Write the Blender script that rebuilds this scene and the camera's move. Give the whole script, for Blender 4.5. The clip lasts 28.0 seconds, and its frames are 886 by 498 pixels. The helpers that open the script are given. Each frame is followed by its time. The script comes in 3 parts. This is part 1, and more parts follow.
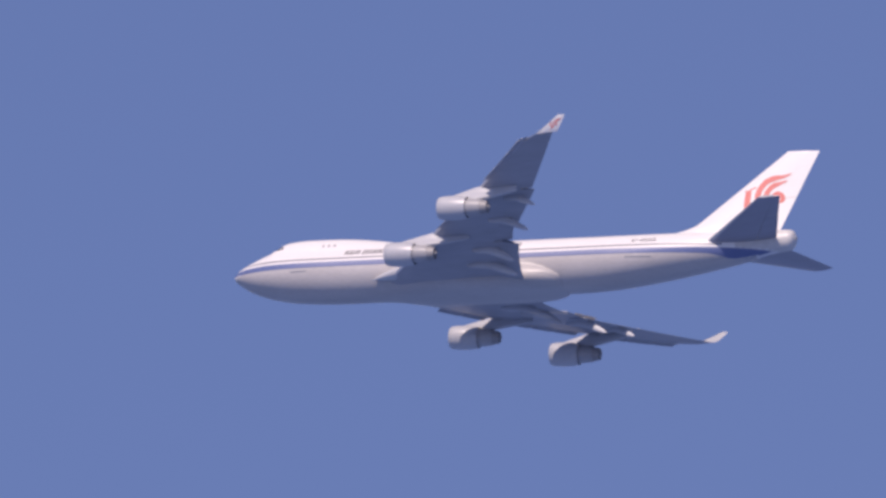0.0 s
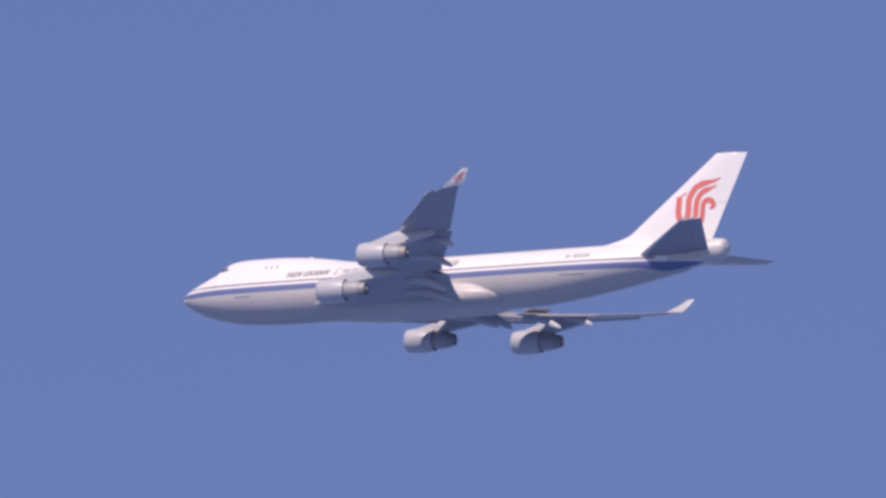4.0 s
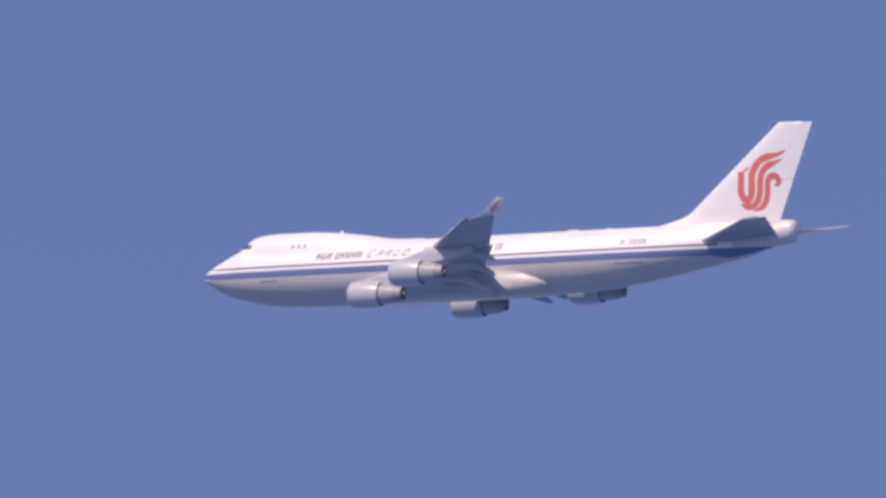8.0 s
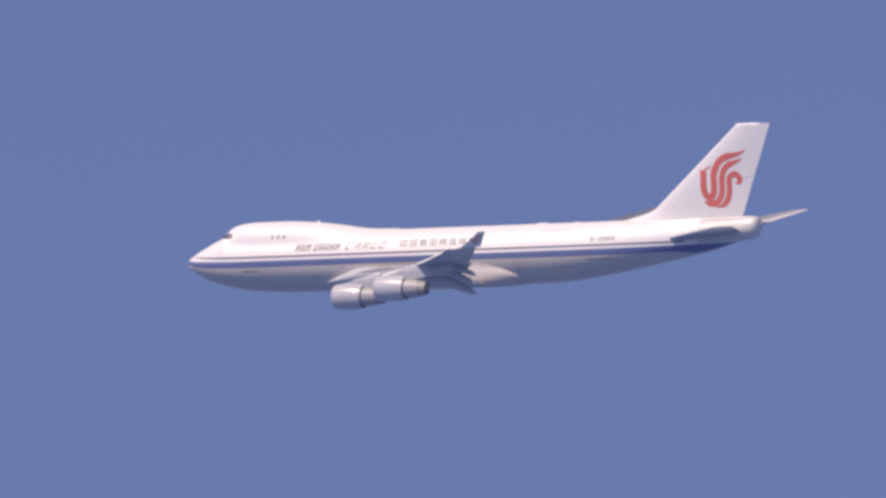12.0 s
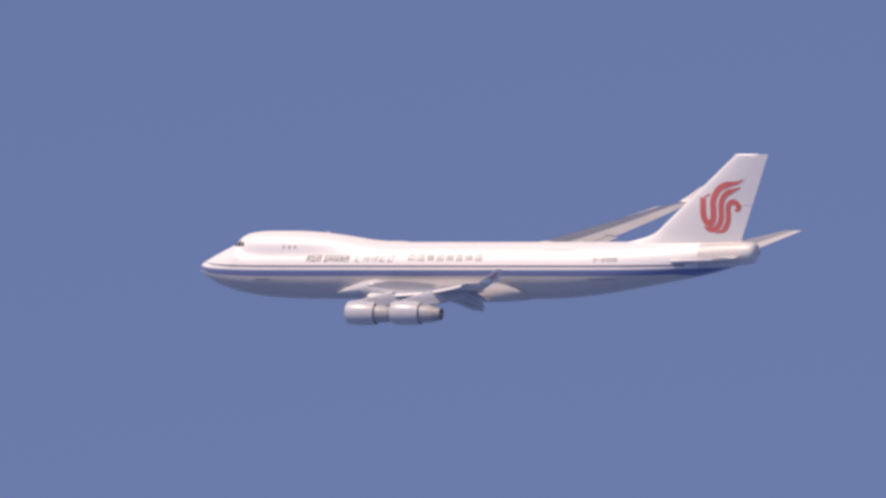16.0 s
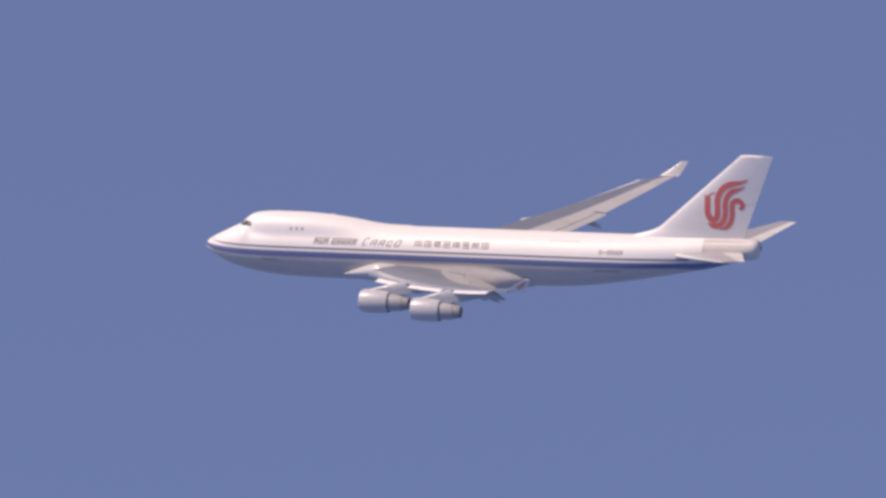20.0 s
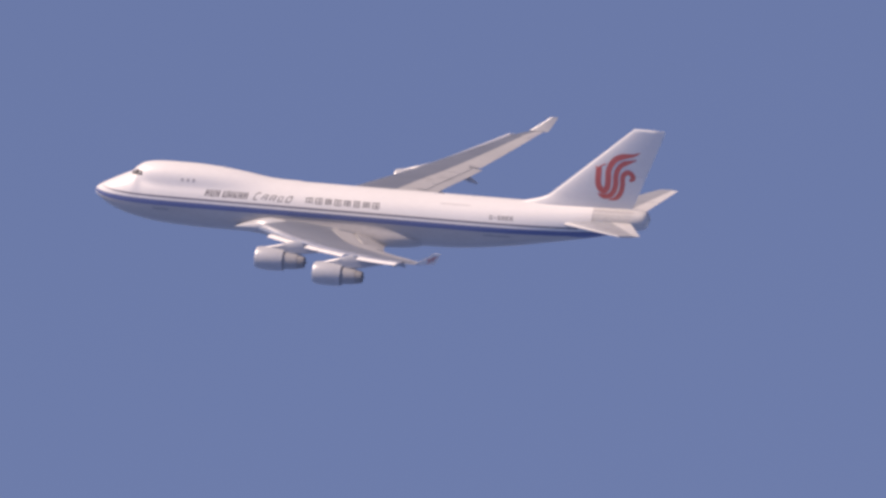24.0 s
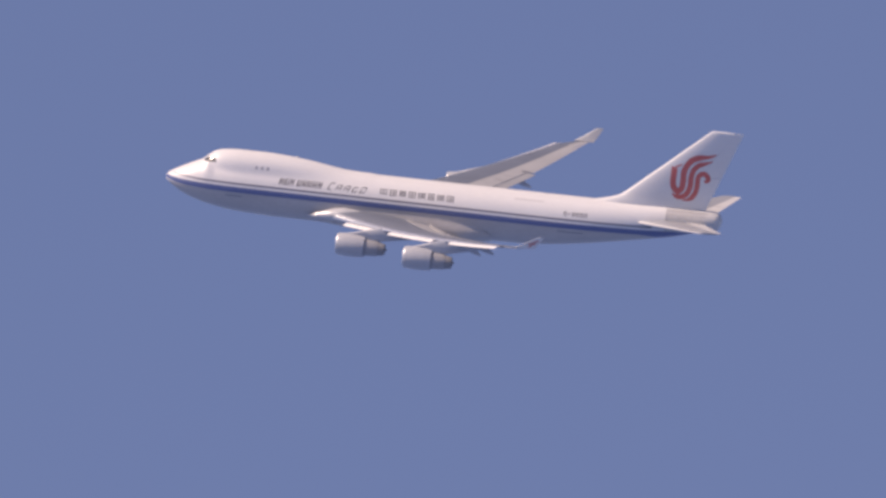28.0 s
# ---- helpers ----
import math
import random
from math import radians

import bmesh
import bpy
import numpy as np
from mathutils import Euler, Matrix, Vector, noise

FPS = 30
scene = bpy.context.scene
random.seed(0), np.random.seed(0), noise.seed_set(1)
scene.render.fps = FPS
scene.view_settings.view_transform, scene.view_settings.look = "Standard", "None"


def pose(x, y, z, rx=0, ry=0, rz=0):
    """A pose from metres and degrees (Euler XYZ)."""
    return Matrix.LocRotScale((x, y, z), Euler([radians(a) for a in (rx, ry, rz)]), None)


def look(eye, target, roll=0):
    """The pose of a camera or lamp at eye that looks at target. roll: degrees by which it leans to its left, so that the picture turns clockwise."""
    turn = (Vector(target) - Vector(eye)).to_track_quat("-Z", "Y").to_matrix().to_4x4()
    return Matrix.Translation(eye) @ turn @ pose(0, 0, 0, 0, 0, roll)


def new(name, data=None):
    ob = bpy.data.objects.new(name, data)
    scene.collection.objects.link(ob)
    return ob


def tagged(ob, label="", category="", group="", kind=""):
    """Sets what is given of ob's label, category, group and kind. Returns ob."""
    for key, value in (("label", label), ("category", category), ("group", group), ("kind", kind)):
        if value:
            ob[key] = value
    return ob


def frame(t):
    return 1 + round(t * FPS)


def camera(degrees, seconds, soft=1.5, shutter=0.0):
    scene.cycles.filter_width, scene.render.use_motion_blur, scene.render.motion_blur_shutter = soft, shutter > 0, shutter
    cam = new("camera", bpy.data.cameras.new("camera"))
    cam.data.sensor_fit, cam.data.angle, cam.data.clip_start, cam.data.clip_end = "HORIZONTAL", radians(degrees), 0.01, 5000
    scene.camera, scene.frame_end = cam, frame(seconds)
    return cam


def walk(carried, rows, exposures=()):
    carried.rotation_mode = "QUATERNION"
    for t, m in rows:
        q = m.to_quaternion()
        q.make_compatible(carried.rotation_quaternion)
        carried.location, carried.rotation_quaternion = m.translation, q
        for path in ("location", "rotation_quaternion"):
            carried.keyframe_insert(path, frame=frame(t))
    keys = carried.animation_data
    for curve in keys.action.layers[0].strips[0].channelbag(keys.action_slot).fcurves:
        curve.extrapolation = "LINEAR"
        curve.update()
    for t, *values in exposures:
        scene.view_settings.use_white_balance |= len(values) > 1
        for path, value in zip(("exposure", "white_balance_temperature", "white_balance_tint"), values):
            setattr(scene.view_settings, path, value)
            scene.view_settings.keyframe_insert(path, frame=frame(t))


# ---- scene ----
cam = camera(1.8, 28.0, soft=3.1)
# the camera stands on the ground and follows the aircraft by panning
AIM = [
    (0.0, pose(0, 0, 1.6, 108.0398, 0, 0.1792)), (0.2, pose(0, 0, 1.6, 108.0242, 0, 0.4863)), (0.5, pose(0, 0, 1.6, 107.9910, 0, 0.8387)),
    (0.7, pose(0, 0, 1.6, 108.0192, 0, 1.1404)), (1.0, pose(0, 0, 1.6, 108.0300, 0, 1.5299)), (1.2, pose(0, 0, 1.6, 108.0627, 0, 1.8036)),
    (1.5, pose(0, 0, 1.6, 108.1019, 0, 2.2287)), (1.7, pose(0, 0, 1.6, 108.1411, 0, 2.5410)), (2.0, pose(0, 0, 1.6, 108.0789, 0, 3.0264)),
    (2.2, pose(0, 0, 1.6, 108.0647, 0, 3.3229)), (2.5, pose(0, 0, 1.6, 108.0097, 0, 3.8295)), (2.7, pose(0, 0, 1.6, 108.0013, 0, 4.1059)),
    (3.0, pose(0, 0, 1.6, 108.0556, 0, 4.4914)), (3.2, pose(0, 0, 1.6, 108.0496, 0, 4.7337)), (3.5, pose(0, 0, 1.6, 108.0666, 0, 5.1529)),
    (4.0, pose(0, 0, 1.6, 108.0707, 0, 5.8523)), (4.5, pose(0, 0, 1.6, 108.0738, 0, 6.5579)), (5.0, pose(0, 0, 1.6, 108.0757, 0, 7.2705)),
    (5.5, pose(0, 0, 1.6, 108.0764, 0, 7.9912)), (5.7, pose(0, 0, 1.6, 108.0785, 0, 8.3099)), (6.0, pose(0, 0, 1.6, 108.0186, 0, 8.7272)),
    (6.2, pose(0, 0, 1.6, 107.9842, 0, 9.0047)), (6.5, pose(0, 0, 1.6, 107.9809, 0, 9.5214)), (6.7, pose(0, 0, 1.6, 108.1054, 0, 9.7925)),
    (7.0, pose(0, 0, 1.6, 108.1209, 0, 10.3054)), (7.2, pose(0, 0, 1.6, 108.1358, 0, 10.5450)), (7.5, pose(0, 0, 1.6, 108.0852, 0, 10.9818)),
    (7.7, pose(0, 0, 1.6, 108.0317, 0, 11.2768)), (8.0, pose(0, 0, 1.6, 108.0329, 0, 11.7532)), (8.2, pose(0, 0, 1.6, 107.9941, 0, 12.0629)),
    (8.5, pose(0, 0, 1.6, 108.0445, 0, 12.3598)), (8.7, pose(0, 0, 1.6, 108.0383, 0, 12.6666)), (9.0, pose(0, 0, 1.6, 108.0712, 0, 13.0489)),
    (9.2, pose(0, 0, 1.6, 108.1205, 0, 13.3077)), (9.5, pose(0, 0, 1.6, 108.1084, 0, 13.7029)), (9.7, pose(0, 0, 1.6, 108.1024, 0, 13.9840)),
    (10.0, pose(0, 0, 1.6, 108.0749, 0, 14.4864)), (10.2, pose(0, 0, 1.6, 108.0239, 0, 14.8338)), (10.5, pose(0, 0, 1.6, 108.0019, 0, 15.3005)),
    (10.7, pose(0, 0, 1.6, 108.0280, 0, 15.5806)), (11.0, pose(0, 0, 1.6, 108.0552, 0, 16.0255)), (11.2, pose(0, 0, 1.6, 108.0727, 0, 16.3084)),
    (11.5, pose(0, 0, 1.6, 108.0126, 0, 16.7732)), (12.0, pose(0, 0, 1.6, 108.0142, 0, 17.4963)), (12.5, pose(0, 0, 1.6, 108.0176, 0, 18.2169)),
    (13.0, pose(0, 0, 1.6, 108.0211, 0, 18.9376)), (13.5, pose(0, 0, 1.6, 108.0226, 0, 19.6606)), (13.7, pose(0, 0, 1.6, 107.9872, 0, 19.9574)),
    (14.0, pose(0, 0, 1.6, 107.9776, 0, 20.3961)), (14.2, pose(0, 0, 1.6, 108.0066, 0, 20.6683)), (14.5, pose(0, 0, 1.6, 108.0658, 0, 21.1057)),
    (14.7, pose(0, 0, 1.6, 108.0683, 0, 21.4069)), (15.0, pose(0, 0, 1.6, 108.1273, 0, 21.8105)), (15.2, pose(0, 0, 1.6, 108.0879, 0, 22.1216)),
    (15.5, pose(0, 0, 1.6, 107.9942, 0, 22.5749)), (15.7, pose(0, 0, 1.6, 108.0039, 0, 22.8693)), (16.0, pose(0, 0, 1.6, 108.0431, 0, 23.3048)),
    (16.2, pose(0, 0, 1.6, 108.0456, 0, 23.5902)), (16.5, pose(0, 0, 1.6, 107.9944, 0, 23.9464)), (16.7, pose(0, 0, 1.6, 108.0025, 0, 24.2331)),
    (17.0, pose(0, 0, 1.6, 108.0321, 0, 24.6899)), (17.2, pose(0, 0, 1.6, 108.0611, 0, 24.9752)), (17.5, pose(0, 0, 1.6, 108.0067, 0, 25.4152)),
    (17.7, pose(0, 0, 1.6, 107.9598, 0, 25.6913)), (18.0, pose(0, 0, 1.6, 107.9736, 0, 26.1573)), (18.2, pose(0, 0, 1.6, 107.9579, 0, 26.4580)),
    (18.5, pose(0, 0, 1.6, 107.9355, 0, 26.8934)), (18.7, pose(0, 0, 1.6, 107.9033, 0, 27.1643)), (19.0, pose(0, 0, 1.6, 107.8725, 0, 27.5952)),
    (19.2, pose(0, 0, 1.6, 107.9312, 0, 27.8715)), (19.5, pose(0, 0, 1.6, 108.0025, 0, 28.3806)), (19.7, pose(0, 0, 1.6, 108.0405, 0, 28.6872)),
    (20.0, pose(0, 0, 1.6, 108.0159, 0, 29.1142)), (20.2, pose(0, 0, 1.6, 107.9929, 0, 29.4016)), (20.5, pose(0, 0, 1.6, 107.9666, 0, 29.9405)),
    (20.7, pose(0, 0, 1.6, 107.9660, 0, 30.1838)), (21.0, pose(0, 0, 1.6, 107.9323, 0, 30.5323)), (21.2, pose(0, 0, 1.6, 107.9546, 0, 30.7858)),
    (21.5, pose(0, 0, 1.6, 107.9790, 0, 31.1720)), (22.0, pose(0, 0, 1.6, 107.9671, 0, 31.8699)), (22.5, pose(0, 0, 1.6, 107.9409, 0, 32.5795)),
    (23.0, pose(0, 0, 1.6, 107.9146, 0, 33.2909)), (23.5, pose(0, 0, 1.6, 107.9027, 0, 33.9940)), (23.7, pose(0, 0, 1.6, 107.8972, 0, 34.2705)),
    (24.0, pose(0, 0, 1.6, 107.9310, 0, 34.6750)), (24.2, pose(0, 0, 1.6, 107.9495, 0, 34.9799)), (24.5, pose(0, 0, 1.6, 107.9530, 0, 35.4223)),
    (24.7, pose(0, 0, 1.6, 108.0030, 0, 35.7855)), (25.0, pose(0, 0, 1.6, 107.9924, 0, 36.3391)), (25.2, pose(0, 0, 1.6, 107.9771, 0, 36.6103)),
    (25.5, pose(0, 0, 1.6, 107.9794, 0, 37.0547)), (25.7, pose(0, 0, 1.6, 107.9692, 0, 37.3202)), (26.0, pose(0, 0, 1.6, 107.9611, 0, 37.7242)),
    (26.2, pose(0, 0, 1.6, 107.9711, 0, 37.9958)), (26.5, pose(0, 0, 1.6, 107.9907, 0, 38.4430)), (26.7, pose(0, 0, 1.6, 107.9938, 0, 38.8211)),
    (27.0, pose(0, 0, 1.6, 108.0017, 0, 39.3108)), (27.2, pose(0, 0, 1.6, 108.0214, 0, 39.5907)), (27.5, pose(0, 0, 1.6, 107.9653, 0, 39.9697)),
    (27.7, pose(0, 0, 1.6, 107.9182, 0, 40.2148)), (28.0, pose(0, 0, 1.6, 107.9195, 0, 40.6257)),
]


walk(cam, AIM, exposures=[(0, 0.03, 5960, 42.5), (3.5, 0.07, 5970, 43), (6, 0.08, 6020, 42), (11, 0.10, 6160, 41), (14, 0.11, 6350, 41), (19, 0.14, 6480, 41), (28, 0.25, 6630, 41)])

# ---- world, sun ----
SUN_AZ, SUN_EL = 248.0, 44.0
world = bpy.data.worlds.new("sky")
scene.world = world
world.use_nodes = True
wn = world.node_tree.nodes
sky = wn.new("ShaderNodeTexSky")
sky.sky_type, sky.sun_disc = "NISHITA", False
sky.sun_elevation, sky.sun_rotation = radians(SUN_EL), radians(90.0 - SUN_AZ) % (2 * math.pi)
sky.altitude, sky.air_density, sky.dust_density, sky.ozone_density = 0.0, 1.0, 0.3, 3.0
world.node_tree.links.new(sky.outputs[0], wn["Background"].inputs["Color"])
wn["Background"].inputs["Strength"].default_value = 0.0715
sun = new("sun", bpy.data.lights.new("sun", "SUN"))
sun.data.energy, sun.data.angle, sun.data.color = 3.75, radians(0.53), (1.0, 0.92, 0.62)
a, e = radians(SUN_AZ), radians(SUN_EL)
sun.matrix_world = look((math.cos(a) * math.cos(e) * 50, math.sin(a) * math.cos(e) * 50, math.sin(e) * 50), (0, 0, 0))


# ---- materials ----
def paint(name, color, rough=0.35, metal=0.0, vary=0.08, grain=6.0, streak=0.0, bump=0.004, coat=0.0):
    """A painted or bare skin: colour that drifts over metres and in fine grain, streaks along the airflow, faint waves."""
    m = bpy.data.materials.new(name)
    m.use_nodes = True
    n, l = m.node_tree.nodes, m.node_tree.links
    b = n["Principled BSDF"]
    co = n.new("ShaderNodeTexCoord")
    mp = n.new("ShaderNodeMapping")
    mp.inputs["Scale"].default_value = (0.25 if streak else 1.0, 1.0, 1.0)
    l.new(co.outputs["Object"], mp.inputs["Vector"])
    big = n.new("ShaderNodeTexNoise")
    big.inputs["Scale"].default_value, big.inputs["Detail"].default_value = 0.45, 3.0
    fine = n.new("ShaderNodeTexNoise")
    fine.inputs["Scale"].default_value, fine.inputs["Detail"].default_value = grain, 4.0
    for x in (big, fine):
        l.new(mp.outputs["Vector"], x.inputs["Vector"])
    add = n.new("ShaderNodeMath")
    add.operation = "ADD"
    l.new(big.outputs["Fac"], add.inputs[0])
    l.new(fine.outputs["Fac"], add.inputs[1])
    ramp = n.new("ShaderNodeMapRange")
    ramp.inputs["From Min"].default_value, ramp.inputs["From Max"].default_value = 0.6, 1.4
    ramp.inputs["To Min"].default_value, ramp.inputs["To Max"].default_value = 1.0 - vary - streak, 1.0 + vary * 0.5
    l.new(add.outputs[0], ramp.inputs["Value"])
    mul = n.new("ShaderNodeVectorMath")
    mul.operation = "SCALE"
    mul.inputs[0].default_value = color
    l.new(ramp.outputs[0], mul.inputs["Scale"])
    l.new(mul.outputs[0], b.inputs["Base Color"])
    rr = n.new("ShaderNodeMapRange")
    rr.inputs["To Min"].default_value, rr.inputs["To Max"].default_value = rough * 0.8, min(1.0, rough * 1.25)
    l.new((fine if bump else big).outputs["Fac"], rr.inputs["Value"])
    l.new(rr.outputs[0], b.inputs["Roughness"])
    b.inputs["Metallic"].default_value = metal
    b.inputs["Coat Weight"].default_value = coat
    if bump:
        bp = n.new("ShaderNodeBump")
        bp.inputs["Strength"].default_value, bp.inputs["Distance"].default_value = 0.3, bump
        l.new(fine.outputs["Fac"], bp.inputs["Height"])
        l.new(bp.outputs[0], b.inputs["Normal"])
    return m


WHITE = paint("white_paint", (0.76, 0.75, 0.745), 0.42, vary=0.05, streak=0.02, coat=0.06)
BELLY = paint("light_grey_paint", (0.52, 0.50, 0.495), 0.40, vary=0.10, streak=0.08)
# wing underside; also a darker lower skin that deepens the flaps' shade
UNDER = paint("grey_underwing_skin", (0.375, 0.38, 0.42), 0.42, vary=0.10, grain=1.6, streak=0.06, bump=0)
FAIRING = paint("pale_fairing_paint", (0.52, 0.53, 0.56), 0.42, vary=0.08, streak=0.06, bump=0)
WING = paint("grey_wing_paint", (0.21, 0.235, 0.29), 0.34, metal=0.2, vary=0.08, grain=1.6, streak=0.06, bump=0)
ELEVATOR = paint("pale_elevator_paint", (0.60, 0.595, 0.60), 0.36, vary=0.06, streak=0.05, bump=0)
INNER = paint("pale_grey_winglet_inside", (0.44, 0.445, 0.46), 0.4, vary=0.06, bump=0)
SEAM = paint("faint_panel_seam", (0.52, 0.51, 0.51), 0.5, vary=0.05, bump=0)
FLAP = paint("pale_grey_flap_paint", (0.42, 0.42, 0.435), 0.44, metal=0.04, vary=0.08, streak=0.06, bump=0)
GLOVE = paint("glossy_pale_grey_paint", (0.54, 0.545, 0.56), 0.2, vary=0.06, bump=0, coat=0.7)
# tailplane top, and a darker tone that paints the shade under it
TAILTOP = paint("pale_tailplane_top", (0.38, 0.395, 0.43), 0.32, metal=0.15, vary=0.10, grain=1.6, streak=0.08, bump=0)
TAILPLANE = paint("tailplane_under_shade", (0.345, 0.345, 0.40), 0.3, metal=0.25, vary=0.06, grain=1.6, streak=0.06, bump=0)
BLUE = paint("blue_stripe_paint", (0.125, 0.165, 0.335), 0.35, vary=0.08)
NAVY = paint("dark_line_paint", (0.15, 0.145, 0.20), 0.4, vary=0.08)
WINDOW = paint("grey_window_paint", (0.42, 0.41, 0.43), 0.3, vary=0.1)
RED = paint("red_emblem_paint", (0.66, 0.16, 0.14), 0.4, vary=0.08)
INK = paint("dark_grey_marking_paint", (0.13, 0.125, 0.14), 0.5, vary=0.1)
COWL = paint("cowl_paint", (0.49, 0.50, 0.53), 0.34, vary=0.08, streak=0.05, coat=0.1)
LIP = paint("bare_aluminium", (0.60, 0.605, 0.62), 0.45, metal=0.5, vary=0.05)
EDGE = paint("bare_leading_edge_metal", (0.72, 0.74, 0.78), 0.3, metal=0.75, vary=0.06, streak=0.04, bump=0)
CORE = paint("stained_core_cowl_paint", (0.385, 0.385, 0.405), 0.45, vary=0.15, streak=0.08)
WORN = paint("worn_brownish_panel", (0.47, 0.44, 0.43), 0.5, vary=0.2, streak=0.1)
HOT = paint("heat_stained_metal", (0.31, 0.305, 0.315), 0.55, metal=0.15, vary=0.2)
DARK = paint("cavity_shade", (0.02, 0.02, 0.022), 0.6, vary=0.1)
GLASS = paint("cockpit_glass", (0.04, 0.04, 0.045), 0.15, vary=0.05, bump=0)
BARE = paint("worn_bare_panel", (0.63, 0.615, 0.605), 0.42, metal=0.02, vary=0.15, streak=0.1)


def haze_fill_material():
    m = bpy.data.materials.new("haze_fill")
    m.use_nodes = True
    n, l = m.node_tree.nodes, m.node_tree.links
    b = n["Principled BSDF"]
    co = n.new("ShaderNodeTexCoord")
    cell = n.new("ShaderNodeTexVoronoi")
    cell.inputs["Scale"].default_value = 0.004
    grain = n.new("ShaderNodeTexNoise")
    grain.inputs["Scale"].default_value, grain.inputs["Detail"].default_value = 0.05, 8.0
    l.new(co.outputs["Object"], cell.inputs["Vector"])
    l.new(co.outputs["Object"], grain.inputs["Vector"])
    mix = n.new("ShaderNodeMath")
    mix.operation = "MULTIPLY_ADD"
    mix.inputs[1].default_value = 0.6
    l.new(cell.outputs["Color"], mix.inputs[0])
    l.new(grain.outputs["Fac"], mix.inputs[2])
    # blue ground colour stands in for the haze light on the aircraft's underside
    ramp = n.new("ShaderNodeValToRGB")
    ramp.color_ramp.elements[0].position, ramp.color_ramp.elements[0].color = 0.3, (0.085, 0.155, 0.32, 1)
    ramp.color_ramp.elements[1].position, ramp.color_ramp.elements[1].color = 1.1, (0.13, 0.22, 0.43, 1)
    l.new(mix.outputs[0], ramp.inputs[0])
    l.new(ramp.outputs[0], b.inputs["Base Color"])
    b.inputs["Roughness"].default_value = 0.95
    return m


# ---- helpers for meshes ----
def pchip(xs, ys):
    xs, ys = np.array(xs, float), np.array(ys, float)
    h = np.diff(xs)
    d = np.diff(ys) / h
    m = np.zeros_like(ys)
    for i in range(1, len(xs) - 1):
        if d[i - 1] * d[i] > 0:
            m[i] = 3 * (h[i - 1] + h[i]) / ((2 * h[i] + h[i - 1]) / d[i - 1] + (h[i] + 2 * h[i - 1]) / d[i])
    m[0], m[-1] = d[0], d[-1]

    def at(x):
        i = int(min(max(np.searchsorted(xs, x) - 1, 0), len(h) - 1))
        u = min(max((x - xs[i]) / h[i], 0.0), 1.0)
        return float((2 * u**3 - 3 * u**2 + 1) * ys[i] + (u**3 - 2 * u**2 + u) * h[i] * m[i]
                     + (3 * u**2 - 2 * u**3) * ys[i + 1] + (u**3 - u**2) * h[i] * m[i + 1])
    return at


MID = 36.0  # the aircraft's origin lies this far behind its nose


def P(s, y, z):
    """A point of the aircraft: s metres behind the nose tip, y to port, z up from the body's axis."""
    return Vector((MID - s, y, z))


def part(name, bm, material, parent, label="", smooth=True, at=None):
    """Links a bmesh (or a mesh that exists already) as one mesh object under a thing or a part."""
    if isinstance(bm, bpy.types.Mesh):
        me = bm
    else:
        bmesh.ops.recalc_face_normals(bm, faces=bm.faces)
        me = bpy.data.meshes.new(name)
        bm.to_mesh(me)
        bm.free()
        for p in me.polygons:
            p.use_smooth = smooth
        if smooth:
            me.set_sharp_from_angle(angle=radians(38))
        for x in (material if isinstance(material, (list, tuple)) else [material]):
            me.materials.append(x)
    ob = new(name, me)
    ob.parent = parent
    if at is not None:
        ob.matrix_basis = at
    return tagged(ob, label)


def loft(rings, closed=True, cap=(True, True)):
    """A skin over rings of points that all have the same count."""
    bm = bmesh.new()
    vs = [[bm.verts.new(p) for p in r] for r in rings]
    k = len(vs[0])
    for a, b in zip(vs, vs[1:]):
        for i in range(k if closed else k - 1):
            j = (i + 1) % k
            bm.faces.new((a[i], a[j], b[j], b[i]))
    if closed:
        for flag, r in zip(cap, (vs[0], vs[-1])):
            if flag:
                bm.faces.new(r)
    return bm


def spin(profile, n=36, close=False):
    """A body of revolution about x from (x, radius) pairs."""
    rings = []
    for x, r in profile:
        rings.append([(x, r * math.sin(2 * math.pi * i / n), r * math.cos(2 * math.pi * i / n)) for i in range(n)])
    if close:
        rings.append(rings[0])
    bm = loft(rings, cap=(False, False))
    bmesh.ops.remove_doubles(bm, verts=bm.verts, dist=1e-4)
    return bm


# ---- the body's shape ----
TOP = pchip([0, .12, .35, .7, 1.5, 2.4, 3.9, 4.65, 5.15, 5.7, 6.5, 7.5, 9, 12, 14.5, 17, 19.5, 21.5, 23.5, 26, 54, 62, 66, 67.5, 68.2, 68.55, 68.75],
            [.24, .52, .8, 1.05, 1.5, 1.95, 2.68, 3.02, 3.5, 3.98, 4.3, 4.46, 4.55, 4.55, 4.44, 4.2, 3.85, 3.52, 3.3, 3.25, 3.27, 3.3, 3.29, 3.28, 3.2, 3.0, 2.6])
LOW = pchip([0, .12, .35, .9, 2.2, 3.9, 5.6, 7.6, 11, 14, 43, 46, 50, 53, 56.4, 60, 63, 66.6, 67.8, 68.3, 68.55, 68.75],
            [.24, -.02, -.27, -.65, -1.42, -2.08, -2.52, -2.88, -3.15, -3.25, -3.25, -3.1, -2.65, -2.2, -1.6, -.95, -.35, .6, .76, .92, 1.2, 1.65])
WIDE = pchip([0, .12, .35, 1, 2, 3, 5, 7, 9, 12, 46, 52, 56, 60, 64, 67, 68.2, 68.55, 68.75],
             [0.001, .38, .72, 1.3, 1.92, 2.32, 2.83, 3.08, 3.2, 3.25, 3.25, 3.06, 2.74, 2.25, 1.6, 1.27, 1.13, .9, .5])
AXIS = pchip([0, 5, 12, 46, 56, 64, 68.75], [.24, .1, 0, 0, .55, 1.55, 2.15])
